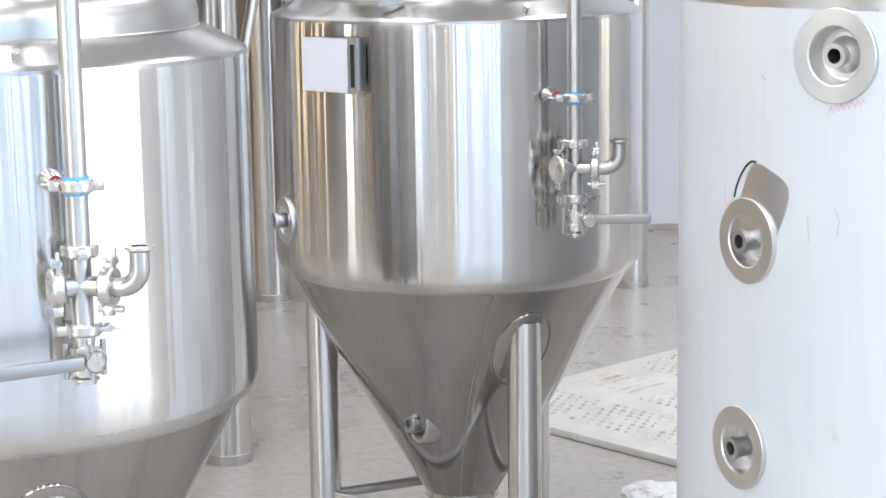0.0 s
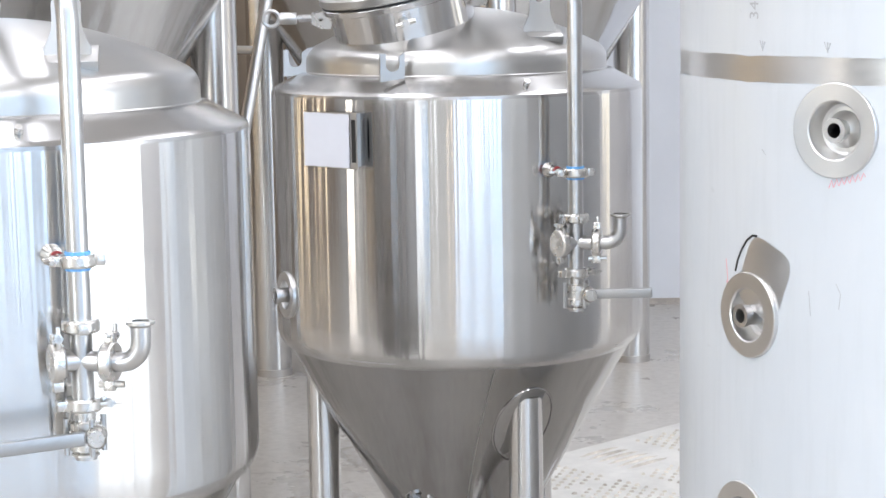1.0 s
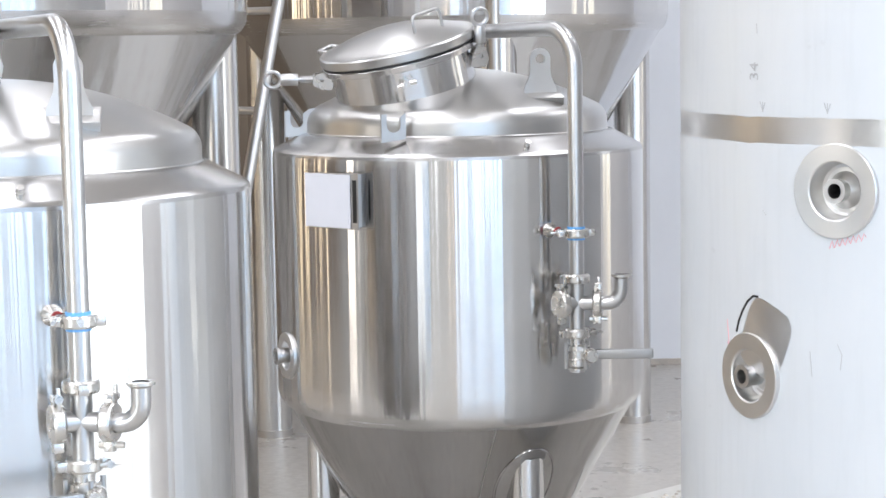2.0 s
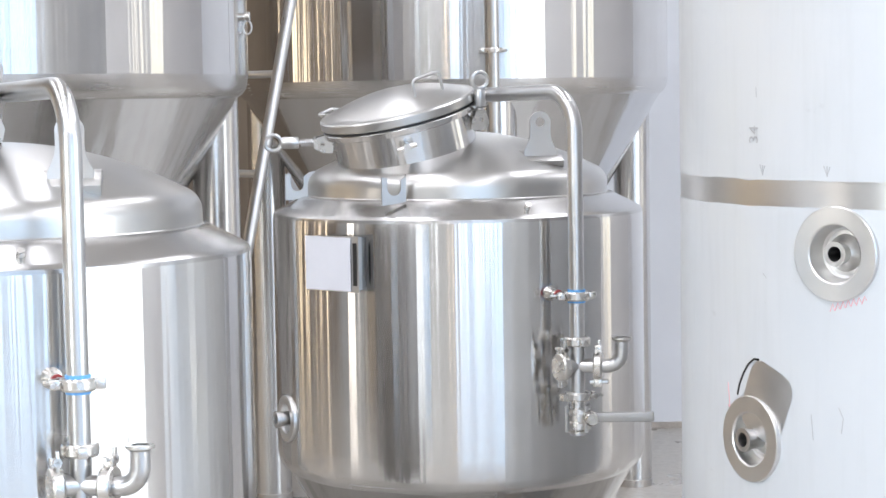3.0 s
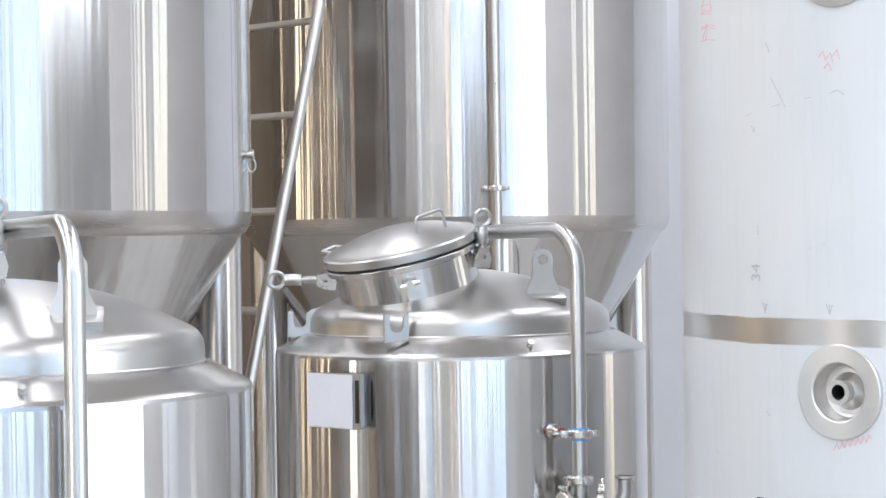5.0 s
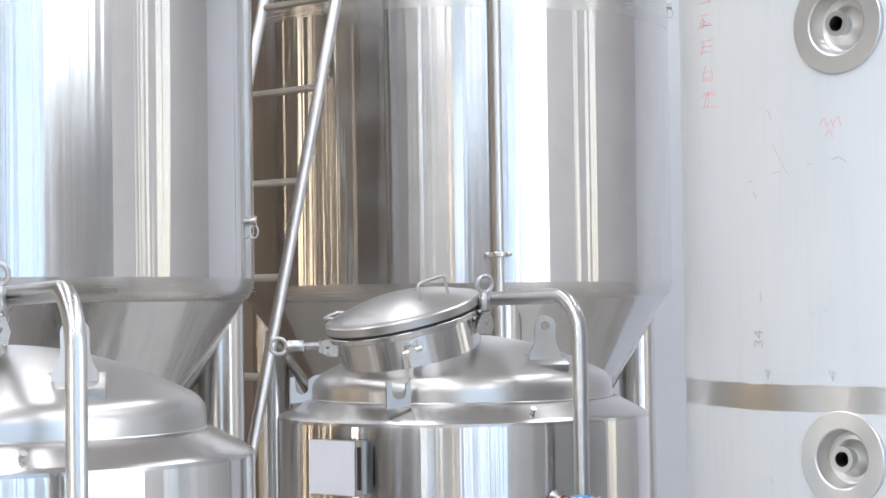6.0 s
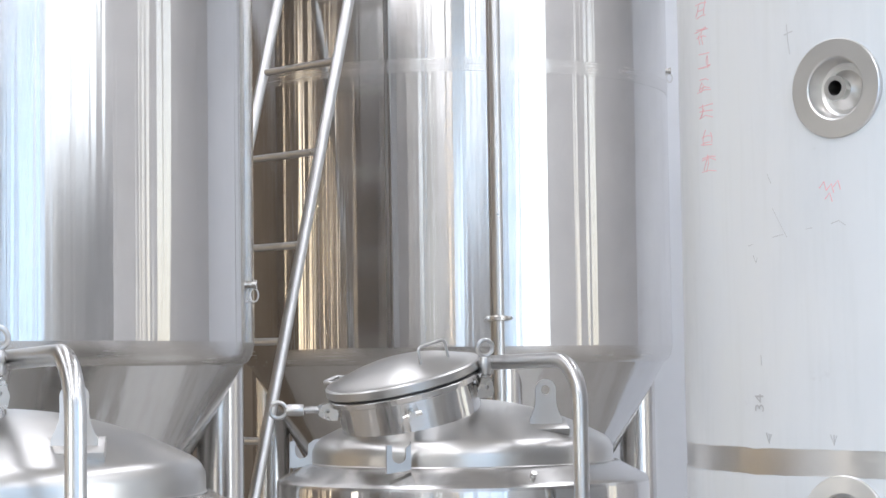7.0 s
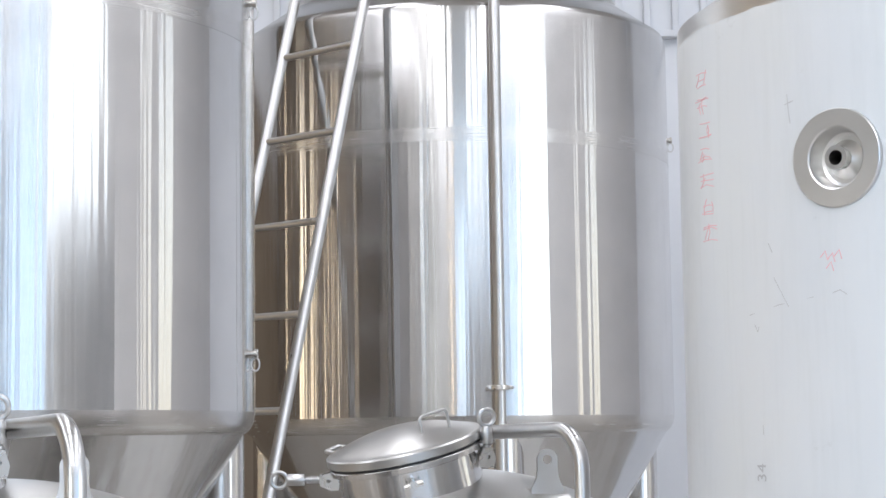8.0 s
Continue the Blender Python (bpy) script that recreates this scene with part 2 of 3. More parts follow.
def build_ceiling():
    """Roof sheet with long unseen skylights let into it, added for overhead fill."""
    bm, x = bmesh.new(), X0 - T
    for x0, x1 in SKY_STRIPS:
        box(x, x0, Y0 - T, Y1 + T, TOP, TOP + 0.15, bm)
        box(x0, x1, Y0 - T, SKY_Y0, TOP, TOP + 0.15, bm)
        box(x0, x1, SKY_Y1, Y1 + T, TOP, TOP + 0.15, bm)
        x = x1
    box(x, X1 + T, Y0 - T, Y1 + T, TOP, TOP + 0.15, bm)
    tagged(finish("ceiling", bm, CEILING), "pale sheet metal hall ceiling with added skylights", "ceiling", kind="structure")
    for x0, x1 in SKY_STRIPS:
        sk = tagged(finish("skylight", box(x0 + 0.002, x1 - 0.002, SKY_Y0 + 0.002, SKY_Y1 - 0.002, TOP + 0.1, TOP + 0.11), GLASS), "long roof skylight, unseen, added as overhead fill", "skylight", kind="structure")
        sk.visible_shadow = False
        window_light("overhead_fill", pose((x0 + x1) / 2, (SKY_Y0 + SKY_Y1) / 2, TOP + 0.04), x1 - x0 - 0.02, SKY_Y1 - SKY_Y0 - 0.02, SKY_WATTS * (x1 - x0) * (SKY_Y1 - SKY_Y0), (0.955, 0.955, 1.0))


SKY_WATTS = 6.2
build_ceiling()


def wall(name, a0, a1, m, openings, material, label):
    """A wall along local x, 0 to TOP high, its inner face at y = 0, with openings (x0, x1, z0, z1)."""
    bm = bmesh.new()
    x = a0
    for x0, x1, z0, z1 in sorted(openings):
        box(x, x0, 0, T, 0, TOP, bm)
        if z0 > 0:
            box(x0, x1, 0, T, 0, z0, bm)
        box(x0, x1, 0, T, z1, TOP, bm)
        x = x1
    box(x, a1, 0, T, 0, TOP, bm)
    bm.transform(m)
    return tagged(finish(name, bm, material), label, "wall", kind="structure")


def window(name, m, x0, x1, z0, z1, watts, colour):
    w = tagged(empty(name, m), "unseen tall window, a lamp set in a pale metal frame", "window", kind="structure")
    f = bmesh.new()
    for a, b, c, d in ((x0, x0 + 0.05, z0, z1), (x1 - 0.05, x1, z0, z1), (x0 + 0.05, x1 - 0.05, z0, z0 + 0.05), (x0 + 0.05, x1 - 0.05, z1 - 0.05, z1)):
        box(a, b, 0.06, 0.12, c, d, f)
    part("window_frame", f, WALL_WHITE, w)
    bays = round((x1 - x0) / 0.42)
    # Unseen bars before the lamp, added to break the reflections into stripes.
    for k in range(1, bays):
        x = x0 + (x1 - x0) * k / bays
        part("stripe_mullion", box(x - 0.022, x + 0.022, 0.005, 0.035, z0 + 0.003, z1 - 0.003), FRAME_GREY, w)
    pane = part("pane", box(x0 + 0.05, x1 - 0.05, 0.085, 0.095, z0 + 0.05, z1 - 0.05), GLASS, w)
    pane.visible_shadow = False
    window_light("window_light", m @ pose((x0 + x1) / 2, 0.05, (z0 + z1) / 2, -90, 0, 0), x1 - x0 - 0.1, z1 - z0 - 0.1, watts * (x1 - x0) * (z1 - z0), colour)


BLUE_SKY, WHITE_SKY, GOLD_TINT = (0.36, 0.62, 1.0), (0.88, 0.94, 1.0), (1.0, 0.76, 0.49)
HAZE = (1.0, 0.90, 0.80)
M_N, M_S, M_E, M_W = pose(0, Y1, 0), pose(0, Y0, 0, 0, 0, 180), pose(X1, 0, 0, 0, 0, -90), pose(X0, 0, 0, 0, 0, 90)
# in each wall's own x: the south wall's runs to the west, the east wall's to the south, the west wall's to the north
S_WIN = [(-x1, -x0, 0.2, 5.8) for x0, x1 in ((-0.3, 0.25), (0.45, 0.8), (0.95, 1.5), (1.62, 1.75), (1.95, 2.4), (2.6, 3.25), (3.5, 3.7), (3.95, 4.8), (5.1, 5.9), (6.3, 7.4))]
# Unseen wide windows, added as fill light for the filmed shell's left side.
W_FILL = [(-8.4, -6.0, 0.3, 5.8), (-5.6, -3.4, 0.3, 5.8)]
# Unseen low strips, added so the upper dish and band reflect peach.
W_PALE = [(0.9, 1.35, 0.3, 2.7), (1.5, 1.8, 0.3, 2.7)]
S_THIN = [(6.7, 7.2, 0.2, 5.8), (3.3, 3.45, 0.2, 5.8), (2.2, 2.26, 0.2, 5.8)]
# Unseen glowing strips, added to put gold streaks on the tanks.
S_GOLD = [(1.0, 1.14, 0.4, 5.8), (5.5, 5.8, 0.4, 5.8)]
E_BLUE = [(7.9, 8.8, 0.1, 5.8), (5.7, 7.4, 0.1, 5.8), (3.8, 5.4, 0.1, 5.8)]
E_WARM = [(-7.2, -6.3, 0.1, 5.8), (-5.45, -5.1, 0.1, 5.8)]
E_WIN = [(2.0, 3.5, 0.1, 5.8), (0.1, 1.9, 0.1, 5.8), (-1.7, -0.1, 0.1, 5.8)]
W_WIN = [(3.35, 3.42, 0.3, 5.4), (4.45, 4.85, 0.3, 5.4), (5.5, 5.65, 0.3, 5.4), (6.3, 6.4, 0.3, 5.4), (7.1, 7.35, 0.3, 5.4), (8.2, 8.6, 0.3, 5.4), (9.3, 9.4, 0.3, 5.4), (10.2, 10.35, 0.3, 5.4)]
W_SPLIT = 3.0
wall("wall_north", X0 - T, X1 + T, M_N, [], WALL_WHITE, "white sandwich panel wall")
wall("wall_south", -X1 - T, -X0 + T, M_S, S_WIN + S_THIN + S_GOLD, WALL_GREY, "grey panel wall with tall windows")
wall("wall_east", -Y1, -Y0, M_E, E_WIN + E_BLUE + E_WARM, WALL_PALE, "pale panel wall with tall windows")
wall("wall_west", Y0, W_SPLIT, M_W, W_FILL + W_PALE, WALL_DUSK, "unseen dim grey panel wall with added wide windows")
wall("wall_west_north", W_SPLIT, Y1, M_W, W_WIN, WALL_TAN, "brown panel wall with narrow windows")
count = 0
for m, wins, col, watts in ((M_S, S_WIN, BLUE_SKY, 2.7), (M_S, S_THIN, WHITE_SKY, 4.5), (M_S, S_GOLD, GOLD_TINT, 5.0), (M_E, E_BLUE, BLUE_SKY, 2.6), (M_E, E_WARM, HAZE, 1.2), (M_E, E_WIN, WHITE_SKY, 4.6), (M_W, W_FILL, (0.84, 0.93, 1.0), 8.0), (M_W, W_PALE, HAZE, 5.0), (M_W, W_WIN, GOLD_TINT, 2.8)):
    for x0, x1, z0, z1 in wins:
        count += 1
        window("window_%d" % count, m, x0, x1, z0, z1, watts, col)

tagged(finish("wall_panel", box(X0 + 0.001, -0.9, Y1 - 0.04, Y1 - 0.001, 0.001, 4.3), WALL_TAN), "dark brown panelling on the wall", "wall", kind="structure")
# ribbed sheet above the ledge of the wall behind the tanks
north = bpy.data.objects["wall_north"]
part("ledge", box(-3.0, X1, Y1 - 0.09, Y1 - 0.001, 4.31, 4.35, bevel=0.004), WALL_WHITE, north)
for i in range(44):
    x = -2.0 + i * 0.17
    part("rib", box(x - 0.02, x + 0.02, Y1 - 0.03, Y1 - 0.001, 4.352, TOP - 0.01, bevel=0.008), WALL_WHITE, north)
tagged(finish("baseboard", box(-0.89, X1, Y1 - 0.02, Y1 - 0.0005, 0.001, 0.035), SKIRT), "dirty skirting strip along the panel wall", "baseboard", kind="structure")


# ---- fittings ----
def clamp(parent, m, r=0.030, label="steel pipe clamp with a wing nut", gasket=None):
    """A two-piece pipe clamp round local z."""
    c = part("pipe_clamp", lathe([(r * 0.7, -0.011), (r + 0.006, -0.011), (r + 0.009, -0.007), (r + 0.009, 0.007), (r + 0.006, 0.011), (r * 0.7, 0.011)], 28, closed=True), STEEL_CAST, parent, label, m)
    for s in (1, -1):
        part("clamp_ear", box(-0.009, 0.009, 0, 0.022, -0.009, 0.009, bevel=0.002), STEEL_CAST, c, "", pose(0, s * (r + 0.002), 0, 0, 0, 0 if s > 0 else 180))
    part("clamp_bolt", tube([(-0.024, 0, 0), (0.024, 0, 0)], 0.004, 10), STEEL_PIPE, c, "", pose(0, r + 0.018, 0))
    part("wing_nut", join(tube([(0.012, 0, 0), (0.024, 0, 0)], 0.008, 8), box(0.016, 0.024, -0.02, 0.02, -0.003, 0.003, bevel=0.001)), STEEL_CAST, c, "", pose(0, r + 0.018, 0))
    if gasket:
        for s in (-0.0135, 0.0135):
            part("gasket", lathe([(r * 0.55, s - 0.0028), (r * 0.96, s - 0.0028), (r * 0.96, s + 0.0028), (r * 0.55, s + 0.0028)], 24, closed=True), gasket, c, "bright blue silicone gasket")
    return c


def nozzle_dish(parent, m, r, stub=0.02, stub_len=0.06, deep=0.03, name="nozzle"):
    """A turned dish let into a shell, with a threaded stub; local z points out of the shell."""
    d = part(name, lathe([(r, -0.004), (r, 0.005), (r * 0.98, 0.007), (r * 0.64, 0.007), (r * 0.61, 0.005), (r * 0.59, 0.0), (r * 0.575, -deep * 0.6), (r * 0.54, -deep * 0.9), (r * 0.48, -deep), (r * 0.40, -deep), (stub * 1.35, -deep * 0.75), (stub, -deep * 0.55)], 64), STEEL_DISH, parent, "turned steel dish with a short stub", m, 28)
    part("stub", lathe([(stub, -deep * 0.7), (stub, stub_len - deep - 0.012), (stub + 0.003, stub_len - deep - 0.010), (stub + 0.003, stub_len - deep), (stub * 0.70, stub_len - deep), (stub * 0.66, stub_len - deep - 0.004), (stub * 0.66, -deep)], 32), STEEL_PIPE, d, "threaded steel stub")
    return d


def pierced(profile, seg, holes):
    """A turned wall with round holes cut for dishes: (angle, height, radius)."""
    b = lathe(profile, seg)
    gone = []
    for f in b.faces:
        c = f.calc_center_median()
        r = math.hypot(c.x, c.y)
        for ang, z, rad in holes:
            d = (math.atan2(c.y, c.x) - radians(ang) + math.pi) % (2 * math.pi) - math.pi
            if math.hypot(d * r, c.z - z) < rad:
                gone.append(f)
                break
    bmesh.ops.delete(b, geom=gone, context="FACES")
    return b


def levels(r, z0, z1, holes, step=0.013):
    """Heights of a wall, close together where holes are cut."""
    zs = {z0, z1}
    for ang, z, rad in holes:
        k = int(rad * 1.6 / step)
        zs |= {z + i * step for i in range(-k, k + 1) if z0 < z + i * step < z1}
    return [(r, z) for z in sorted(zs)]


def eye_bolt(parent, m, length=0.11, name="eye_bolt"):
    """A swing bolt along local z with a ring nut at its end, a spring and a fork."""
    b = part(name, tube([(0, 0, 0), (0, 0, length)], 0.005, 12), STEEL_PIPE, parent, "steel swing bolt with a ring nut", m)
    ring = bmesh.new()
    tube([(0.021 * math.cos(a), 0, length + 0.022 + 0.021 * math.sin(a)) for a in (2 * math.pi * i / 28 for i in range(29))], 0.0055, 10, ring, caps=False)
    part("ring_nut", ring, STEEL_PIPE, b)
    part("collar", lathe([(0.005, length - 0.045), (0.015, length - 0.045), (0.016, length - 0.04), (0.016, length - 0.005), (0.013, length), (0.005, length)], 20, closed=True), STEEL_PIPE, b)
    turns = [(0.009 * math.cos(a), 0.009 * math.sin(a), 0.03 + (length - 0.08) * a / (12 * math.pi)) for a in (0.35 * i for i in range(int(12 * math.pi / 0.35) + 1))]
    part("spring", tube(turns, 0.0018, 6), STEEL_PIPE, b)
    for s in (-0.013, 0.013):
        part("fork", plate([(-0.026, -0.020), (0.014, -0.024), (0.020, 0.0), (0.012, 0.030), (-0.014, 0.030), (-0.026, 0.004)], [circle(0, 0.006, 0.006, 12)], 0.005, pose(0, s, 0)), STEEL_CAST, b)
    return b


# ---- small jacketed tanks ----
SR, RIM, WELD, OUT = 0.50, 1.664, 0.973, 0.33


def lug(parent, m, name="lifting_lug"):
    """A lifting plate with a hole, standing on a small pad."""
    side = [(0.043, -0.014), (0.042, 0.004), (0.035, 0.018), (0.0285, 0.034), (0.0265, 0.05), (0.0265, 0.07)]
    outline = side + [(0.027 * math.cos(a), 0.078 + 0.027 * math.sin(a)) for a in (math.pi * i / 12 for i in range(13))] + [(-x, z) for x, z in reversed(side)]
    lg = part(name, plate(outline, [circle(0, 0.078, 0.0125)], 0.010), STEEL_BAND, parent, "steel lifting lug with a round hole", m)
    part("pad", box(-0.056, 0.056, -0.036, 0.036, -0.022, 0.0, bevel=0.002), STEEL_DOME, lg, "", pose(0, 0, -0.007, 23))
    return lg


def small_tank(m):
    tank = tagged(empty("jacketed_tank", m), "small brushed steel conical fermentation tank on three pipe legs", "tank", "small conical tanks")
    nozzle_hole = [(204, 1.128, 0.047)]
    part("shell", pierced([(SR - 0.003, WELD + 0.032)] + levels(SR, WELD + 0.046, RIM - 0.03, nozzle_hole) + [(SR - 0.001, RIM - 0.012)], 240, nozzle_hole), STEEL_SHELL, tank, "mirror-bright brushed steel shell")
    part("seam", lathe([(SR - 0.028, WELD - 0.002), (SR - 0.017, WELD + 0.006), (SR - 0.009, WELD + 0.016), (SR - 0.003, WELD + 0.032)], 160), STEEL_SEAM, tank, "ground weld seam")
    part("shoulder", lathe([(SR - 0.001, RIM - 0.014), (SR - 0.003, RIM - 0.004), (SR - 0.010, RIM + 0.002), (SR - 0.016, RIM + 0.0052), (0.424, RIM + 0.0370), (0.418, RIM + 0.040), (0.404, RIM + 0.042)], 160), STEEL_SHOULDER, tank, "sloping steel shoulder", angle=22)
    RD, ZD = 0.405, RIM + 0.040
    part("dome", lathe([(RD + 0.004, ZD), (RD, ZD + 0.004), (RD, ZD + 0.028)] + [(RD - 0.06 + 0.06 * math.cos(a), ZD + 0.028 + 0.05 * math.sin(a)) for a in (math.radians(k * 8) for k in range(1, 9))]
         + [((RD - 0.034) * (1 - k / 10), ZD + 0.073 + (0.168 - 0.073) * (1 - (1 - k / 10) ** 2)) for k in range(1, 11)], 128), STEEL_DOME, tank, "dished steel top")
    cone = part("cone", lathe([(SR - 0.028, WELD), (0.108, OUT + 0.005), (0.104, OUT)], 128), STEEL_SHADED_CONE, tank, "matt steel cone")
    part("outlet", lathe([(0.104, OUT + 0.001), (0.104, OUT - 0.02), (0.05, OUT - 0.03), (0.025, OUT - 0.035), (0.025, OUT - 0.07), (0.032, OUT - 0.07), (0.032, OUT - 0.085), (0, OUT - 0.085)], 48), STEEL_CAST, tank, "steel outlet spigot")
    part("cone_seam", tube([((0.109 + (SR - 0.137) * k / 8) * math.cos(radians(-90 - 2 + 1.5 * k)), (0.109 + (SR - 0.137) * k / 8) * math.sin(radians(-92 + 1.5 * k)), OUT + 0.005 + (WELD - OUT - 0.008) * k / 8) for k in range(9)], 0.0014, 6), STEEL_PLATE, tank, "thin lengthwise weld seam")
    slope = (SR - 0.028 - 0.108) / (WELD - OUT)
    for ang in (-65, 55, 175):
        ca, sa = math.cos(radians(ang)), math.sin(radians(ang))
        rl = 0.385
        ztop = OUT + (rl - 0.108) / slope + 0.06
        leg = part("leg", tube([(rl * ca, rl * sa, 0.02), (rl * ca, rl * sa, ztop)], 0.0445, 40), STEEL_LEG, tank, "satin steel pipe leg")
        part("foot_plate", lathe([(0, 0), (0.06, 0), (0.06, 0.012), (0.045, 0.02), (0, 0.02)], 32), STEEL_PLATE, leg, "", pose(rl * ca, rl * sa, 0))
        n = Vector((ca, sa, -slope)).normalized()
        zc = OUT + (rl - 0.108) / slope - 0.02
        rc = 0.108 + (zc - OUT) * slope
        q = Matrix.Translation(Vector((rc * ca, rc * sa, zc))) @ Matrix((Vector((-sa, ca, 0)), n.cross(Vector((-sa, ca, 0))), n)).transposed().to_4x4()
        pb = lathe([(0.001, 0.005), (0.9, 0.005), (1.0, 0.0), (1.0, -0.02)], 40)
        for v in pb.verts:
            v.co = Vector((v.co.x * 0.080, v.co.y * 0.122, v.co.z))
            v.co.z -= (v.co.x ** 2) / (2 * rc)
        pad = part("leg_pad", pb, STEEL_SHADED_CONE, tank, "rounded reinforcing pad", q)
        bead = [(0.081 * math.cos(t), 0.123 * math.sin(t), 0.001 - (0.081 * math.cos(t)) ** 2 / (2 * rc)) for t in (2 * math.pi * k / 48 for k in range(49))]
        part("weld_bead", tube(bead, 0.003, 8, caps=False), STEEL_SHADED_CONE, pad, "ground weld bead")
    for a, b in ((-65, 55), (55, 175), (175, -65)):
        p, q = [Vector((0.385 * math.cos(radians(k)), 0.385 * math.sin(radians(k)), 0.30)) for k in (a, b)]
        d = (q - p).normalized() * 0.04
        part("brace", tube([p + d, q - d], 0.016, 16), STEEL_PIPE, tank, "thin steel cross brace")

    # manway on the dome, leaning out
    lean = Vector((-0.20, -0.17, 1)).normalized()
    mw = framed(Vector((-0.152, -0.145, 1.925)), lean, (1, 0, 0))
    neck = part("manway_neck", lathe([(0.186, -0.16), (0.186, -0.030), (0.190, -0.026), (0.203, -0.025), (0.205, -0.012), (0.203, -0.010), (0.18, -0.010)], 96), STEEL_SHELL, tank, "round steel manway neck", mw)
    part("gasket", lathe([(0.17, -0.010), (0.2025, -0.010), (0.2025, -0.003), (0.17, -0.003)], 96, closed=True), RUBBER, neck, "black rubber gasket")
    lid = part("manway_lid", lathe([(0.18, -0.003), (0.204, -0.003), (0.207, 0.0), (0.207, 0.018), (0.203, 0.022), (0.196, 0.022)] + [(0.194 * (1 - k / 12), 0.022 + 0.042 * (1 - (1 - k / 12) ** 2)) for k in range(0, 13)], 96), STEEL_DOME, tank, "domed steel manway lid", mw)
    part("lid_handle", tube(bent([(-0.045, 0, 0.05), (-0.045, 0, 0.105), (0.045, 0, 0.105), (0.045, 0, 0.05)], 0.014, 6), 0.0042, 12), STEEL_PIPE, lid, "bent rod handle", pose(0.092, -0.075, -0.014, 0, 0, 38))
    part("lid_hinge", tube(bent([(-0.03, 0, 0), (-0.03, 0.035, 0.006), (0.03, 0.035, 0.006), (0.03, 0, 0)], 0.008, 5), 0.006, 12), STEEL_PIPE, lid, "", pose(-0.17, 0.11, 0.014, 0, 0, 57))
    # swing bolts: one fallen open, one standing, one stub
    eye_bolt(tank, mw @ framed((-0.205, -0.01, -0.036), (-1, 0.0, 0.20), (0, 0, 1)), 0.115)
    eye_bolt(tank, mw @ framed((0.205, -0.05, -0.058), (0.20, 0.0, 1.0), (1, 0.3, 0)), 0.085)
    part("bolt_boss", tube([(0, 0, 0), (0, 0, 0.035)], 0.010, 14), STEEL_CAST, tank, "", mw @ framed((0.012, -0.192, -0.055), (0.1, -1, 0), (1, 0, 0.1)))
    part("bolt_fork", tube([(-0.025, 0, 0.028), (0.025, 0, 0.028)], 0.007, 10), STEEL_CAST, tank, "", mw @ framed((0.012, -0.192, -0.055), (0.1, -1, 0), (1, 0, 0.1)))

    # open forks standing out from the dome's edge
    fork = [(0.365, 0.012), (0.372, -0.004), (0.470, -0.012), (0.470, 0.058), (0.456, 0.058)]
    fork += [(0.4385 + 0.0175 * math.cos(a), 0.030 + 0.0175 * math.sin(a)) for a in (-math.pi * i / 10 for i in range(11))]
    fork += [(0.421, 0.050), (0.405, 0.062), (0.378, 0.066), (0.366, 0.045)]
    for x, y, ang in ((0.006, 0, -172), (0.262, -0.305, -165)):
        outline = fork if x < 0.1 else [(max(u, 0.408), w) for u, w in fork if u > 0.37]
        part("fork_bracket", plate(outline, [], 0.010), STEEL_FLAT, tank, "open steel fork bracket", pose(x, y, RIM + 0.043, 0, 0, ang))
    lug(tank, pose(0.214, -0.236, 1.817, 0, 0, 10))
    part("vent_plug", lathe([(0.0, 0.012), (0.007, 0.012), (0.008, 0.0)], 12), STEEL_CAST, tank, "", along((0.170, -0.427, RIM + 0.02), (0.3, -0.7, 0.9)))

    # nameplate on a stand-off bracket
    npm = pose(SR * math.sin(radians(-37.5)), -SR * math.cos(radians(-37.5)), 1.553, 0, 0, -37.5)
    br = part("nameplate_bracket", join(plate([(-0.072, -0.068), (0.092, -0.070), (0.092, 0.070), (-0.072, 0.068)], [[(0.078, -0.05), (0.085, -0.05), (0.085, 0.05), (0.078, 0.05)]], 0.003, pose(0, -0.030, 0)), join(box(0.0705, 0.0725, -0.029, 0.05, -0.066, 0.066), box(-0.070, -0.068, -0.029, 0.05, -0.066, 0.066))), STEEL_FLAT, tank, "folded steel nameplate bracket with a slot", npm)
    rng = random.Random(4)
    ol = [(-0.078, -0.066), (0.068, -0.067), (0.069, 0.066), (-0.078, 0.067)]
    edge = []
    for (ax, az), (bx, bz) in zip(ol, ol[1:] + ol[:1]):
        for k in range(14):
            edge.append((ax + (bx - ax) * k / 14 + rng.uniform(-0.001, 0.001), az + (bz - az) * k / 14 + rng.uniform(-0.001, 0.001)))
    part("nameplate_film", plate(edge, [], 0.002, pose(0, -0.0345, 0)), WHITE_PLATE, br, "blank white film over the nameplate")
    # Black bar laid over the cut slot, in place of the shade inside.
    part("slot", box(0.0752, 0.0872, -0.0330, -0.0318, -0.053, 0.053), RUBBER, br, "dark bar standing in for shade in the slot")

    # side nozzle and cone nozzle
    ca, sa = math.cos(radians(204)), math.sin(radians(204))
    nozzle_dish(tank, along((0.499 * ca, 0.499 * sa, 1.128), (ca, sa, 0)), 0.062, 0.019, 0.055, 0.02, "side_nozzle")
    a = radians(-90 - 30)
    zc = 0.565
    rc = 0.108 + (zc - OUT) * slope - 0.016
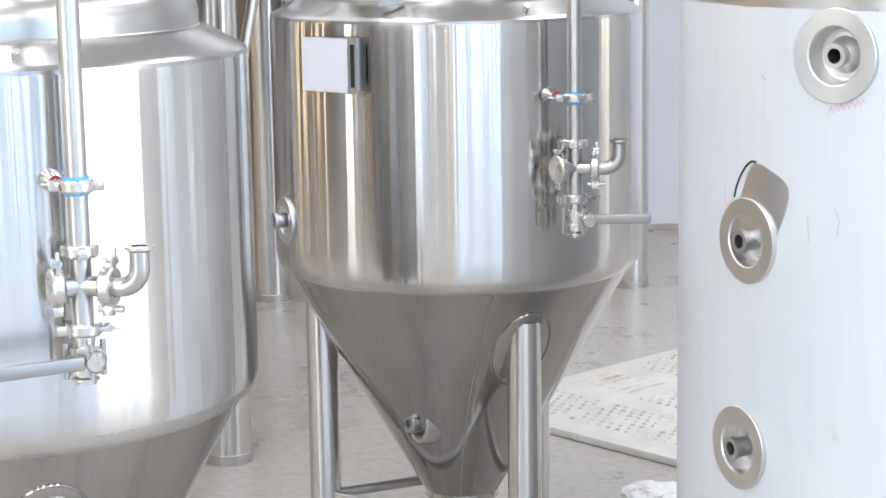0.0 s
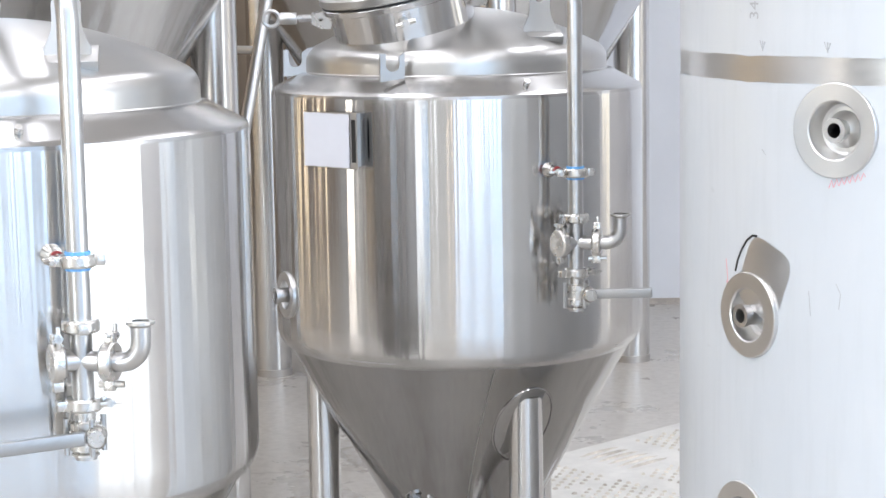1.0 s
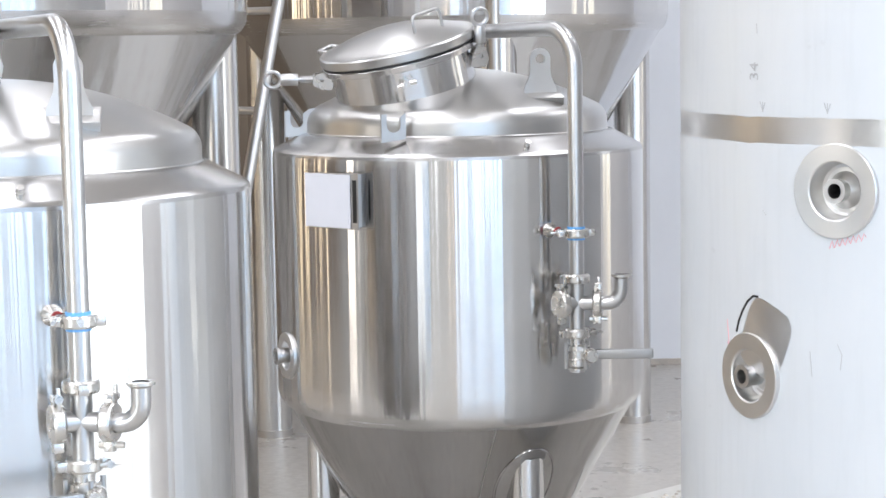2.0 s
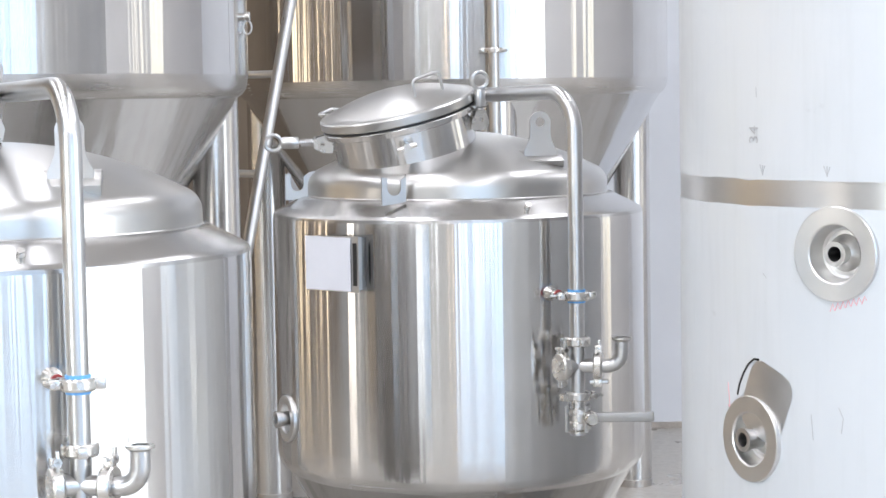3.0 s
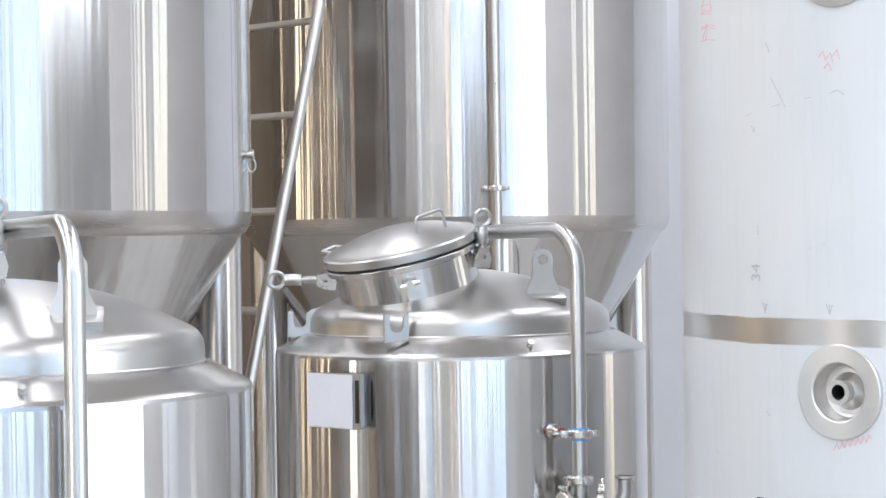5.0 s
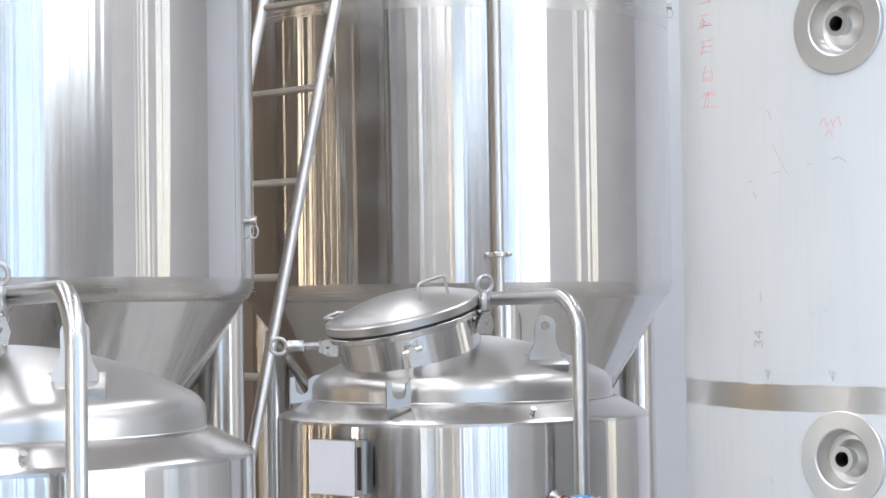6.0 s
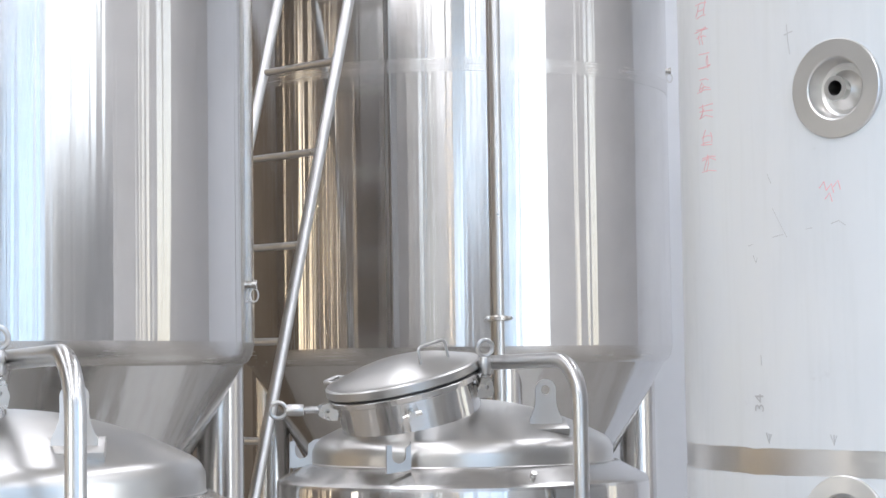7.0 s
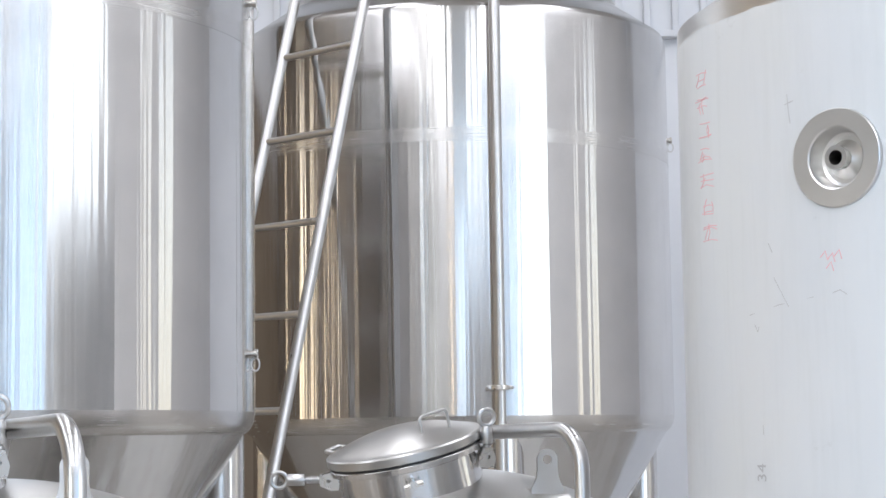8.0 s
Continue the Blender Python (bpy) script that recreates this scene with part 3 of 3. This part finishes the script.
    cn = part("cone_nozzle", lathe([(0.052, -0.04), (0.052, 0.002), (0.049, 0.006), (0.041, 0.004), (0.037, -0.010), (0.019, -0.014), (0.019, 0.020), (0.0165, 0.022), (0.0165, 0.025), (0.023, 0.026), (0.023, 0.036), (0.0145, 0.036), (0.0145, -0.01), (0, -0.01)], 40), STEEL_PIPE, tank, "short steel cone nozzle", along((rc * math.cos(a), rc * math.sin(a), zc), (math.cos(radians(-152)), math.sin(radians(-152)), 0.12)))

    # cleaning pipe from the top down to the valve group
    pa = radians(-90 + 29.4)
    px, py = 0.58 * math.cos(pa), 0.58 * math.sin(pa)
    pipe = part("cleaning_pipe", tube(bent([(0.0, 0.0, 1.84), (0.0, 0.0, 1.965), (px, py, 1.972), (px, py, 1.125)], 0.105, 10), 0.019, 28), STEEL_PIPE, tank, "bent polished steel cleaning pipe")
    for k in range(5):
        f = 0.30 + 0.045 * k
        part("pipe_mark", box(-0.0045, 0.0045, -0.0006, 0.0006, -0.006 + 0.001 * (k % 2), 0.005, bevel=0.0), INK_GREY, pipe, "", pose(px * f + 0.0095, py * f - 0.0165, 1.9683, 0, 12 * (k % 3) - 10, 29))
    clamp(tank, pose(px, py, 1.470, 0, 0, 100), 0.023, "steel pipe clamp with blue gaskets", BLUE)
    hold = part("pipe_holder", lathe([(0.022, 0), (0.020, 0.004), (0.010, 0.02), (0.008, 0.03), (0.008, 0.07)], 20), STEEL_CAST, tank, "", along((0.495 * math.cos(pa - 0.05), 0.495 * math.sin(pa - 0.05), 1.472), (math.cos(pa), math.sin(pa), 0)))
    part("seal", lathe([(0.0075, 0.040), (0.0115, 0.040), (0.0115, 0.045), (0.0075, 0.045)], 18, closed=True), RED, hold, "red seal ring")
    clamp(tank, pose(px, py, 1.358, 0, 0, 20), 0.024)
    clamp(tank, pose(px, py, 1.222, 0, 0, -60), 0.024)
    vg = Vector((px, py, 1.297))
    rt = Vector((1, -0.18, 0)).normalized()
    part("cross_arm", tube([vg - rt * 0.045, vg + rt * 0.055], 0.018, 24), STEEL_PIPE, tank)
    e0 = vg + rt * 0.055
    part("elbow", tube(bent([e0, e0 + rt * 0.055, e0 + rt * 0.055 + Vector((0, 0, 0.07))], 0.045, 10), 0.017, 24), STEEL_PIPE, tank, "polished steel elbow")
    part("ferrule", lathe([(0.017, -0.008), (0.025, -0.003), (0.025, 0.002), (0.015, 0.002)], 28), STEEL_CAST, tank, "", Matrix.Translation(e0 + rt * 0.055 + Vector((0, 0, 0.07))))
    clamp(tank, framed(vg + rt * 0.052, rt, (0, 0.3, 1)) @ pose(0, 0, 0, 0, 0, -80), 0.026)
    left = Vector((-0.88, -0.47, 0)).normalized()
    part("cross_branch", tube([vg, vg + left * 0.045], 0.018, 24), STEEL_PIPE, tank)
    part("end_cap", lathe([(0, 0.014), (0.022, 0.012), (0.025, 0.006), (0.025, 0)], 28), STEEL_CAST, tank, "blank steel end cap", along(vg + left * 0.042, left))
    clamp(tank, framed(vg + left * 0.044, left, (0.3, 0, 1)) @ pose(0, 0, 0, 0, 0, -80), 0.026)
    valve = part("butterfly_valve", lathe([(0.015, -0.040), (0.024, -0.040), (0.024, -0.036), (0.019, -0.033), (0.019, -0.030), (0.030, -0.028), (0.030, -0.014), (0.026, -0.012), (0.026, 0.006), (0.030, 0.008), (0.030, 0.020), (0.019, 0.022), (0.019, 0.040), (0.026, 0.044), (0.026, 0.05), (0.018, 0.05)], 32), STEEL_CAST, tank, "steel butterfly valve", Matrix.Translation((px, py, 1.172)))
    for k in range(4):
        part("valve_bolt", tube([(0, 0, -0.036), (0, 0, 0.028)], 0.005, 8), STEEL_PIPE, valve, "", pose(0.034 * math.cos(k * 1.57 + 0.6), 0.034 * math.sin(k * 1.57 + 0.6), 0))
    hb = box(0.02, 0.185, -0.007, 0.007, -0.012, 0.012, bevel=0.003)
    part("valve_handle", hb, STEEL_LEVER, valve, "flat steel lever handle", pose(0, -0.03, 0.001, 0, -2, -12))
    part("handle_hub", lathe([(0.0, 0.024), (0.014, 0.024), (0.018, 0.018), (0.018, -0.02)], 24), STEEL_CAST, valve, "", along((0.028, -0.032, 0.0), (0.2, -1, 0)))
    part("sample_tap", join(tube([(0, 0, 0), (0.045, 0, 0)], 0.006, 10), tube([(0.012, 0, -0.012), (0.012, 0, 0.02)], 0.004, 8)), STEEL_CAST, tank, "", Matrix.Translation((px + 0.03, py - 0.01, 1.258)))
    return tank


centre_tank = small_tank(pose(0.043, 5.2, 0))
near_tank = copy_thing(centre_tank, pose(-0.878, 3.77, 0, 0, 0, -3.5) @ Matrix.Diagonal((1, 1, 1.0075, 1)))
for ob in near_tank.children_recursive:
    if ob.name.startswith("valve_handle"):
        ob.matrix_basis = pose(0.03, -0.04, 0.001, 0, 3, 201)

# ---- tall tanks ----
TWELD, TRIM = 1.975, 3.87


def tall_tank(m, TR=1.0, leg_at=0.885, leg_r=0.081, leg_angles=(12, 102, 192, 282)):
    tank = tagged(empty("tall_tank", m), "tall brushed steel conical fermentation tank on four pipe legs", "tank", "tall conical tanks")
    part("shell", lathe([(TR, TWELD + 0.075), (TR, 3.262)], 192), STEEL_SHELL, tank, "tall brushed steel shell")
    part("upper_shell", lathe([(TR, 3.325), (TR, TRIM - 0.03), (TR - 0.004, TRIM)], 192), STEEL_SHELL, tank, "tall brushed steel shell")
    part("joint_band", lathe([(TR + 0.0008, 3.262), (TR + 0.0008, 3.325)], 192), STEEL_SEAM, tank, "dull ground joint band")
    part("seam", lathe([(TR - 0.04, TWELD), (TR - 0.022, TWELD + 0.012), (TR - 0.008, TWELD + 0.035), (TR, TWELD + 0.075)], 192), STEEL_SEAM, tank, "ground weld seam")
    part("shoulder", lathe([(TR - 0.004, TRIM), (TR - 0.012, TRIM + 0.02), (TR - 0.022, TRIM + 0.02 + 0.0013 / (TR - 0.862)), (0.85, TRIM + 0.15), (0.82, TRIM + 0.16)], 160), STEEL_SHOULDER, tank, "sloping steel shoulder")
    part("dome", lathe([(0.82, TRIM + 0.16), (0.81, TRIM + 0.2)] + [(0.80 * math.cos(radians(a)), TRIM + 0.2 + 0.26 * math.sin(radians(a))) for a in range(0, 91, 9)], 128), STEEL_DOME, tank, "dished steel top")
    part("cone", lathe([(TR - 0.04, TWELD), (0.12, TWELD - (TR - 0.16) / 0.577), (0.115, TWELD - (TR - 0.16) / 0.577 - 0.03), (0, TWELD - (TR - 0.16) / 0.577 - 0.04)], 128), STEEL_TALL_CONE, tank, "matt steel cone")
    for ang in leg_angles:
        ca, sa = math.cos(radians(ang)), math.sin(radians(ang))
        leg = part("leg", tube([(leg_at * ca, leg_at * sa, 0.015), (leg_at * ca, leg_at * sa, TWELD + 0.005)], leg_r, 48), STEEL_LEG, tank, "thick satin steel pipe leg")
        part("foot_ring", lathe([(0, 0), (leg_r + 0.002, 0), (leg_r + 0.002, 0.035), (leg_r, 0.037)], 40), STEEL_PLATE, leg, "", pose(leg_at * ca, leg_at * sa, 0))
    return tank


far_tank = tall_tank(pose(0.06, 9.44, 0), 1.05, 0.915, 0.09, (12, 102, 181, 282))
side_tank = tall_tank(pose(-1.64, 6.42, 0))
# cleaning pipe down the front of the far tank
fp = Vector((0.176, -1.08, 0))
part("cleaning_pipe", tube(bent([(0, 0, 4.3), (0, 0, 4.6), (fp.x, fp.y, 4.6), (fp.x, fp.y, 1.3)], 0.15, 8), 0.025, 24), STEEL_PIPE, far_tank, "straight steel cleaning pipe")
for z in (2.17, 3.93):
    clamp(far_tank, pose(fp.x, fp.y, z, 0, 0, -80), 0.034)
    part("pipe_stay", tube([(fp.x, fp.y, z), (fp.x * 0.95, -1.025, z)], 0.01, 10), STEEL_PIPE, far_tank)

for owner, r, z in ((side_tank, 0.998, 2.24), (side_tank, 0.998, 3.42), (far_tank, 1.048, 3.40)):
    q = framed((r * math.cos(radians(-4)), r * math.sin(radians(-4)), z), (1, -0.07, 0), (0, 0, 1))
    knob = part("shell_bolt", lathe([(0.012, 0), (0.012, 0.012), (0.016, 0.014), (0.016, 0.024), (0, 0.026)], 16), STEEL_CAST, owner, "small steel bolt", q)
    part("bolt_ring", tube([(-0.035 + 0.022 * math.cos(a), 0.0, 0.016 + 0.014 * math.sin(a)) for a in (2 * math.pi * k / 20 for k in range(21))], 0.003, 8, caps=False), STEEL_PIPE, knob)
q = framed((0.04 + 0.79 * math.cos(radians(193)), 0.79 * math.sin(radians(193)), 1.68), (-1, -0.25, 0), (0, 0, 1))
part("cone_plug", lathe([(0.018, -0.03), (0.018, 0.04), (0.026, 0.045), (0.027, 0.065), (0.018, 0.075), (0, 0.078)], 20), BRASS, far_tank, "brass plug", q)

# ---- filmed shell ----
CX, CY, CR, CH = 1.255, 4.2, 0.725, 2.85
shell = tagged(empty("unfinished_tank_shell", pose(CX, CY, 0)), "upright steel tank shell wrapped in milky film, marked by hand", "tank shell")
DISHES = ((-133, 2.48, 0.097), (-133.5, 1.647, 0.092), (-151, 1.26, 0.088), (-152.5, 0.82, 0.088))
CUTS = [(a, z, r * 0.80) for a, z, r in DISHES]
def ragged(b, z, size):
    """Makes the cut edge of the film uneven at height z."""
    for v in b.verts:
        if abs(v.co.z - z) < 1e-4:
            a = math.atan2(v.co.y, v.co.x) * CR
            v.co.z += size * (noise.noise((a * 18, z, 0)) + 0.6 * noise.noise((a * 70, z, 5)))
    return b


part("bare_band", lathe([(CR, 1.715), (CR, 1.805)], 160), STEEL_BAND, shell, "bare ground steel joint")
part("lower_wall", ragged(pierced(levels(CR + 0.0015, 0.0, 1.734, CUTS), 340, CUTS), 1.734, 0.003), FILM, shell, "film-wrapped steel sheet")
part("upper_wall", ragged(ragged(pierced(levels(CR + 0.0015, 1.786, CH - 0.04, CUTS), 340, CUTS), 1.786, 0.003), CH - 0.04, 0.006), FILM, shell, "film-wrapped steel sheet")
part("bare_rim", lathe([(CR, CH - 0.06), (CR, CH), (CR - 0.02, CH + 0.012), (0.6, CH + 0.09), (0.3, CH + 0.15), (0, CH + 0.165)], 160), STEEL_BAND, shell, "bare steel rim and head")


def on_shell(ang, z, out=0.0):
    a = radians(ang)
    return along((CR * math.cos(a) + out * math.cos(a), CR * math.sin(a) + out * math.sin(a), z), (math.cos(a), math.sin(a), 0))


for ang, z, r in DISHES:
    nozzle_dish(shell, on_shell(ang, z), r, 0.021, 0.040 if ang > -140 else 0.058, 0.034, "nozzle_dish")

# ---- ladder ----
ladder = tagged(empty("ladder"), "leaning stainless pipe ladder", "ladder")
base_r, top_r = Vector((-1.02, 7.25, 0)), Vector((-0.262, 8.42, 4.3))
side = Vector((-0.345, 0.315, 0))
for off in (Vector(), side):
    part("rail", tube([base_r + off, top_r + off], 0.024, 20), STEEL_PIPE, ladder)
for i in range(11):
    p = base_r.lerp(top_r, (0.075 + i * 0.40) / 4.3)
    part("rung", tube([p, p + side], 0.0155, 14), STEEL_PIPE, ladder)

# ---- floor plate and wrap ----
def floor_plate():
    """A studded plate lying askew: square fields of round studs and of bars."""
    m = framed((0.06, 7.22, 0.002), (0, 0, 1), (0.68, -0.73, 0))
    ob = tagged(finish("floor_plate", box(0, 1.55, 0, 1.7, 0, 0.028, bevel=0.004), MAT_WHITE), "dusty white studded plastic plate lying on the floor", "floor plate")
    ob.matrix_world = m
    verts, faces = [], []
    def stud(cx, cy, sx, sy, h=0.004):
        k = len(verts)
        for z, f in ((0.0275, 1.0), (0.028 + h, 0.62)):
            for a in range(8):
                verts.append((cx + sx * f * math.cos(a * math.pi / 4), cy + sy * f * math.sin(a * math.pi / 4), z))
        faces.append([k + 8 + a for a in range(8)])
        for a in range(8):
            b = (a + 1) % 8
            faces.append((k + a, k + b, k + 8 + b, k + 8 + a))
    # rows of fields across the plate: dots along one edge, then dots and bars in turn
    rng = random.Random(7)
    for i in range(4):
        for j in range(4):
            x0, y0 = 0.07 + i * 0.37, 0.13 + j * 0.39
            if j == 0 or (i + j) % 2 == 0:
                for p in range(7):
                    for q in range(7):
                        k = rng.uniform(0.75, 1.1)
                        stud(x0 + 0.02 + p * 0.045 + 0.022 * (q % 2), y0 + 0.01 + q * 0.042, 0.0115 * k, 0.0115 * k, 0.006)
            else:
                for p in range(6):
                    stud(x0 + 0.03 + p * 0.052, y0 + 0.15, 0.011, 0.13, 0.006)
    me = bpy.data.meshes.new("studs")
    me.from_pydata(verts, [], faces)
    me.materials.append(STUD_WHITE)
    tagged(new("studs", me), "raised studs and bars", kind="stuff").parent = ob


floor_plate()
heap = bmesh.new()
bmesh.ops.create_icosphere(heap, subdivisions=5, radius=1.0)
for v in heap.verts:
    d = 1 + 0.35 * noise.noise(v.co * 2.3) + 0.16 * abs(noise.noise(v.co * 7.0)) + 0.07 * noise.noise(v.co * 18.0)
    v.co = Vector((v.co.x * 0.10 * d, v.co.y * 0.08 * d, max(-0.02, v.co.z * 0.038 * d)))
wrap = tagged(finish("crumpled_wrap", heap, CLOTH, 60), "crumpled white plastic wrap lying on the floor", "wrap")
wrap.matrix_world = pose(0.68, 6.05, 0.0205)

# ---- marks on the filmed shell ----
def bare_patch():
    """A rounded patch where the film is cut away."""
    b = bmesh.new()
    mid_a, mid_z, tilt = radians(-147.6), 1.34, radians(-22)
    n = 40
    ring = []
    for i in range(n):
        t = 2 * math.pi * i / n
        ex, ez = 0.064 * math.copysign(abs(math.cos(t)) ** 0.5, math.cos(t)), 0.075 * math.copysign(abs(math.sin(t)) ** 0.5, math.sin(t))
        u, w = ex * math.cos(tilt) - ez * math.sin(tilt), ex * math.sin(tilt) + ez * math.cos(tilt)
        ring.append((u, w))
    rows = []
    for k in range(6):
        f = 1 - k / 6
        rows.append([b.verts.new(((CR + 0.0025) * math.cos(mid_a + u * f / CR), (CR + 0.0025) * math.sin(mid_a + u * f / CR), mid_z + w * f)) for u, w in ring])
    for r0, r1 in zip(rows, rows[1:]):
        for i in range(n):
            b.faces.new((r0[i], r0[(i + 1) % n], r1[(i + 1) % n], r1[i]))
    b.faces.new(rows[-1])
    part("bare_patch", b, STEEL_BAND, shell, "patch of bare steel where the film is cut away")


bare_patch()


def stroke(points, width, material, name="marker_stroke", label=""):
    """A thin drawn line on the shell from (angle, height) points."""
    b = bmesh.new()
    pts = [Vector(((CR + 0.0015) * math.cos(radians(a)), (CR + 0.0015) * math.sin(radians(a)), z)) for a, z in points]
    tube(pts, width / 2, 6, b)
    return part(name, b, material, shell, label)


rng = random.Random(11)
# Torn film edge; the shadow along it is drawn in as black.
stroke([(-154.6, 1.345), (-154.0, 1.368), (-152.9, 1.392), (-151.6, 1.412), (-150.2, 1.424), (-149.0, 1.424)], 0.005, RUBBER, "torn_edge_shadow", "torn edge of the film with its shadow drawn dark")
# a column of red hand-written signs that cannot be read
for k in range(7):
    z = 2.700 - k * 0.0545
    a = -165.5 + 0.3 * k + rng.uniform(-0.4, 0.4)
    for j in range(5):
        if j % 2 == 0:
            w, h = rng.uniform(1.6, 3.2), rng.uniform(-0.016, 0.018)
            stroke([(a - w, z + h), (a + rng.uniform(-0.6, 0.6), z + h + rng.uniform(-0.003, 0.004)), (a + w * 0.8, z + h - rng.uniform(0.0, 0.006))], 0.0019, INK_RED, "red_mark")
        else:
            u = rng.uniform(-1.8, 1.8)
            stroke([(a + u, z + rng.uniform(0.006, 0.019)), (a + u - rng.uniform(-0.5, 1.2), z), (a + u - rng.uniform(-1.4, 2.2), z - rng.uniform(0.008, 0.019))], 0.0019, INK_RED, "red_mark")
for a0, z in ((-136.5, 2.29), (-135.2, 2.285), (-134.0, 2.29), (-135.5, 2.268)):
    stroke([(a0, z), (a0 + 0.9, z + 0.012), (a0 + 1.3, z - 0.006)], 0.0022, INK_RED, "red_mark")
for k in range(7):
    a0 = -134.5 + k * 0.9
    stroke([(a0, 1.535 + k * 0.003), (a0 + 0.5, 1.551 + k * 0.003), (a0 + 0.8, 1.537 + k * 0.004)], 0.0022, INK_RED, "red_mark")
stroke([(-157.4, 1.365), (-156.7, 1.305), (-156.0, 1.325)], 0.0022, INK_RED, "red_arrow")
stroke([(-157.3, 1.32), (-156.7, 1.305)], 0.0022, INK_RED, "red_arrow")
for a0 in (-148.0, -135.0):
    stroke([(a0, 1.815), (a0, 1.795)], 0.0025, INK_GREY, "grey_arrow")
    stroke([(a0 - 0.6, 1.816), (a0, 1.796), (a0 + 0.5, 1.814)], 0.0025, INK_GREY, "grey_arrow")
for pts in ([(-142, 2.62), (-141.8, 2.585), (-141.5, 2.56)], [(-142.6, 2.60), (-140.8, 2.605)], [(-147, 2.33), (-146.2, 2.31)], [(-150.8, 2.17), (-150.1, 2.155), (-149.8, 2.165)], [(-134.5, 2.22), (-133.2, 2.225), (-132, 2.215)], [(-146, 2.26), (-143, 2.20)], [(-152, 2.19), (-145, 2.205), (-138, 2.215)], [(-149.5, 1.97), (-149.4, 1.95)], [(-138, 1.33), (-137.6, 1.28)], [(-133, 1.35), (-132.2, 1.33), (-132.5, 1.30)], [(-148, 1.60), (-147.2, 1.59)]):
    stroke(pts, 0.0018, INK_GREY, "grey_scuff")


def written(text, ang, z, size, spin, material, label):
    data = bpy.data.curves.new("writing", "FONT")
    data.body, data.size, data.align_x = text, size, "CENTER"
    ob = new("writing", data)
    me = bpy.data.meshes.new_from_object(ob.evaluated_get(bpy.context.evaluated_depsgraph_get()))
    bpy.data.objects.remove(ob)
    me.materials.clear()
    me.materials.append(material)
    tx = new("handwriting", me)
    tx.parent = shell
    a = radians(ang)
    tx.matrix_basis = framed(((CR + 0.003) * math.cos(a), (CR + 0.003) * math.sin(a), z), (math.cos(a), math.sin(a), 0), (-math.sin(a), math.cos(a), 0)) @ pose(0, 0, 0, 0, 0, spin)
    return tagged(tx, label)


bpy.context.view_layer.update()
written("34", -149.0, 1.875, 0.038, 90, INK_GREY, "grey handwritten number")
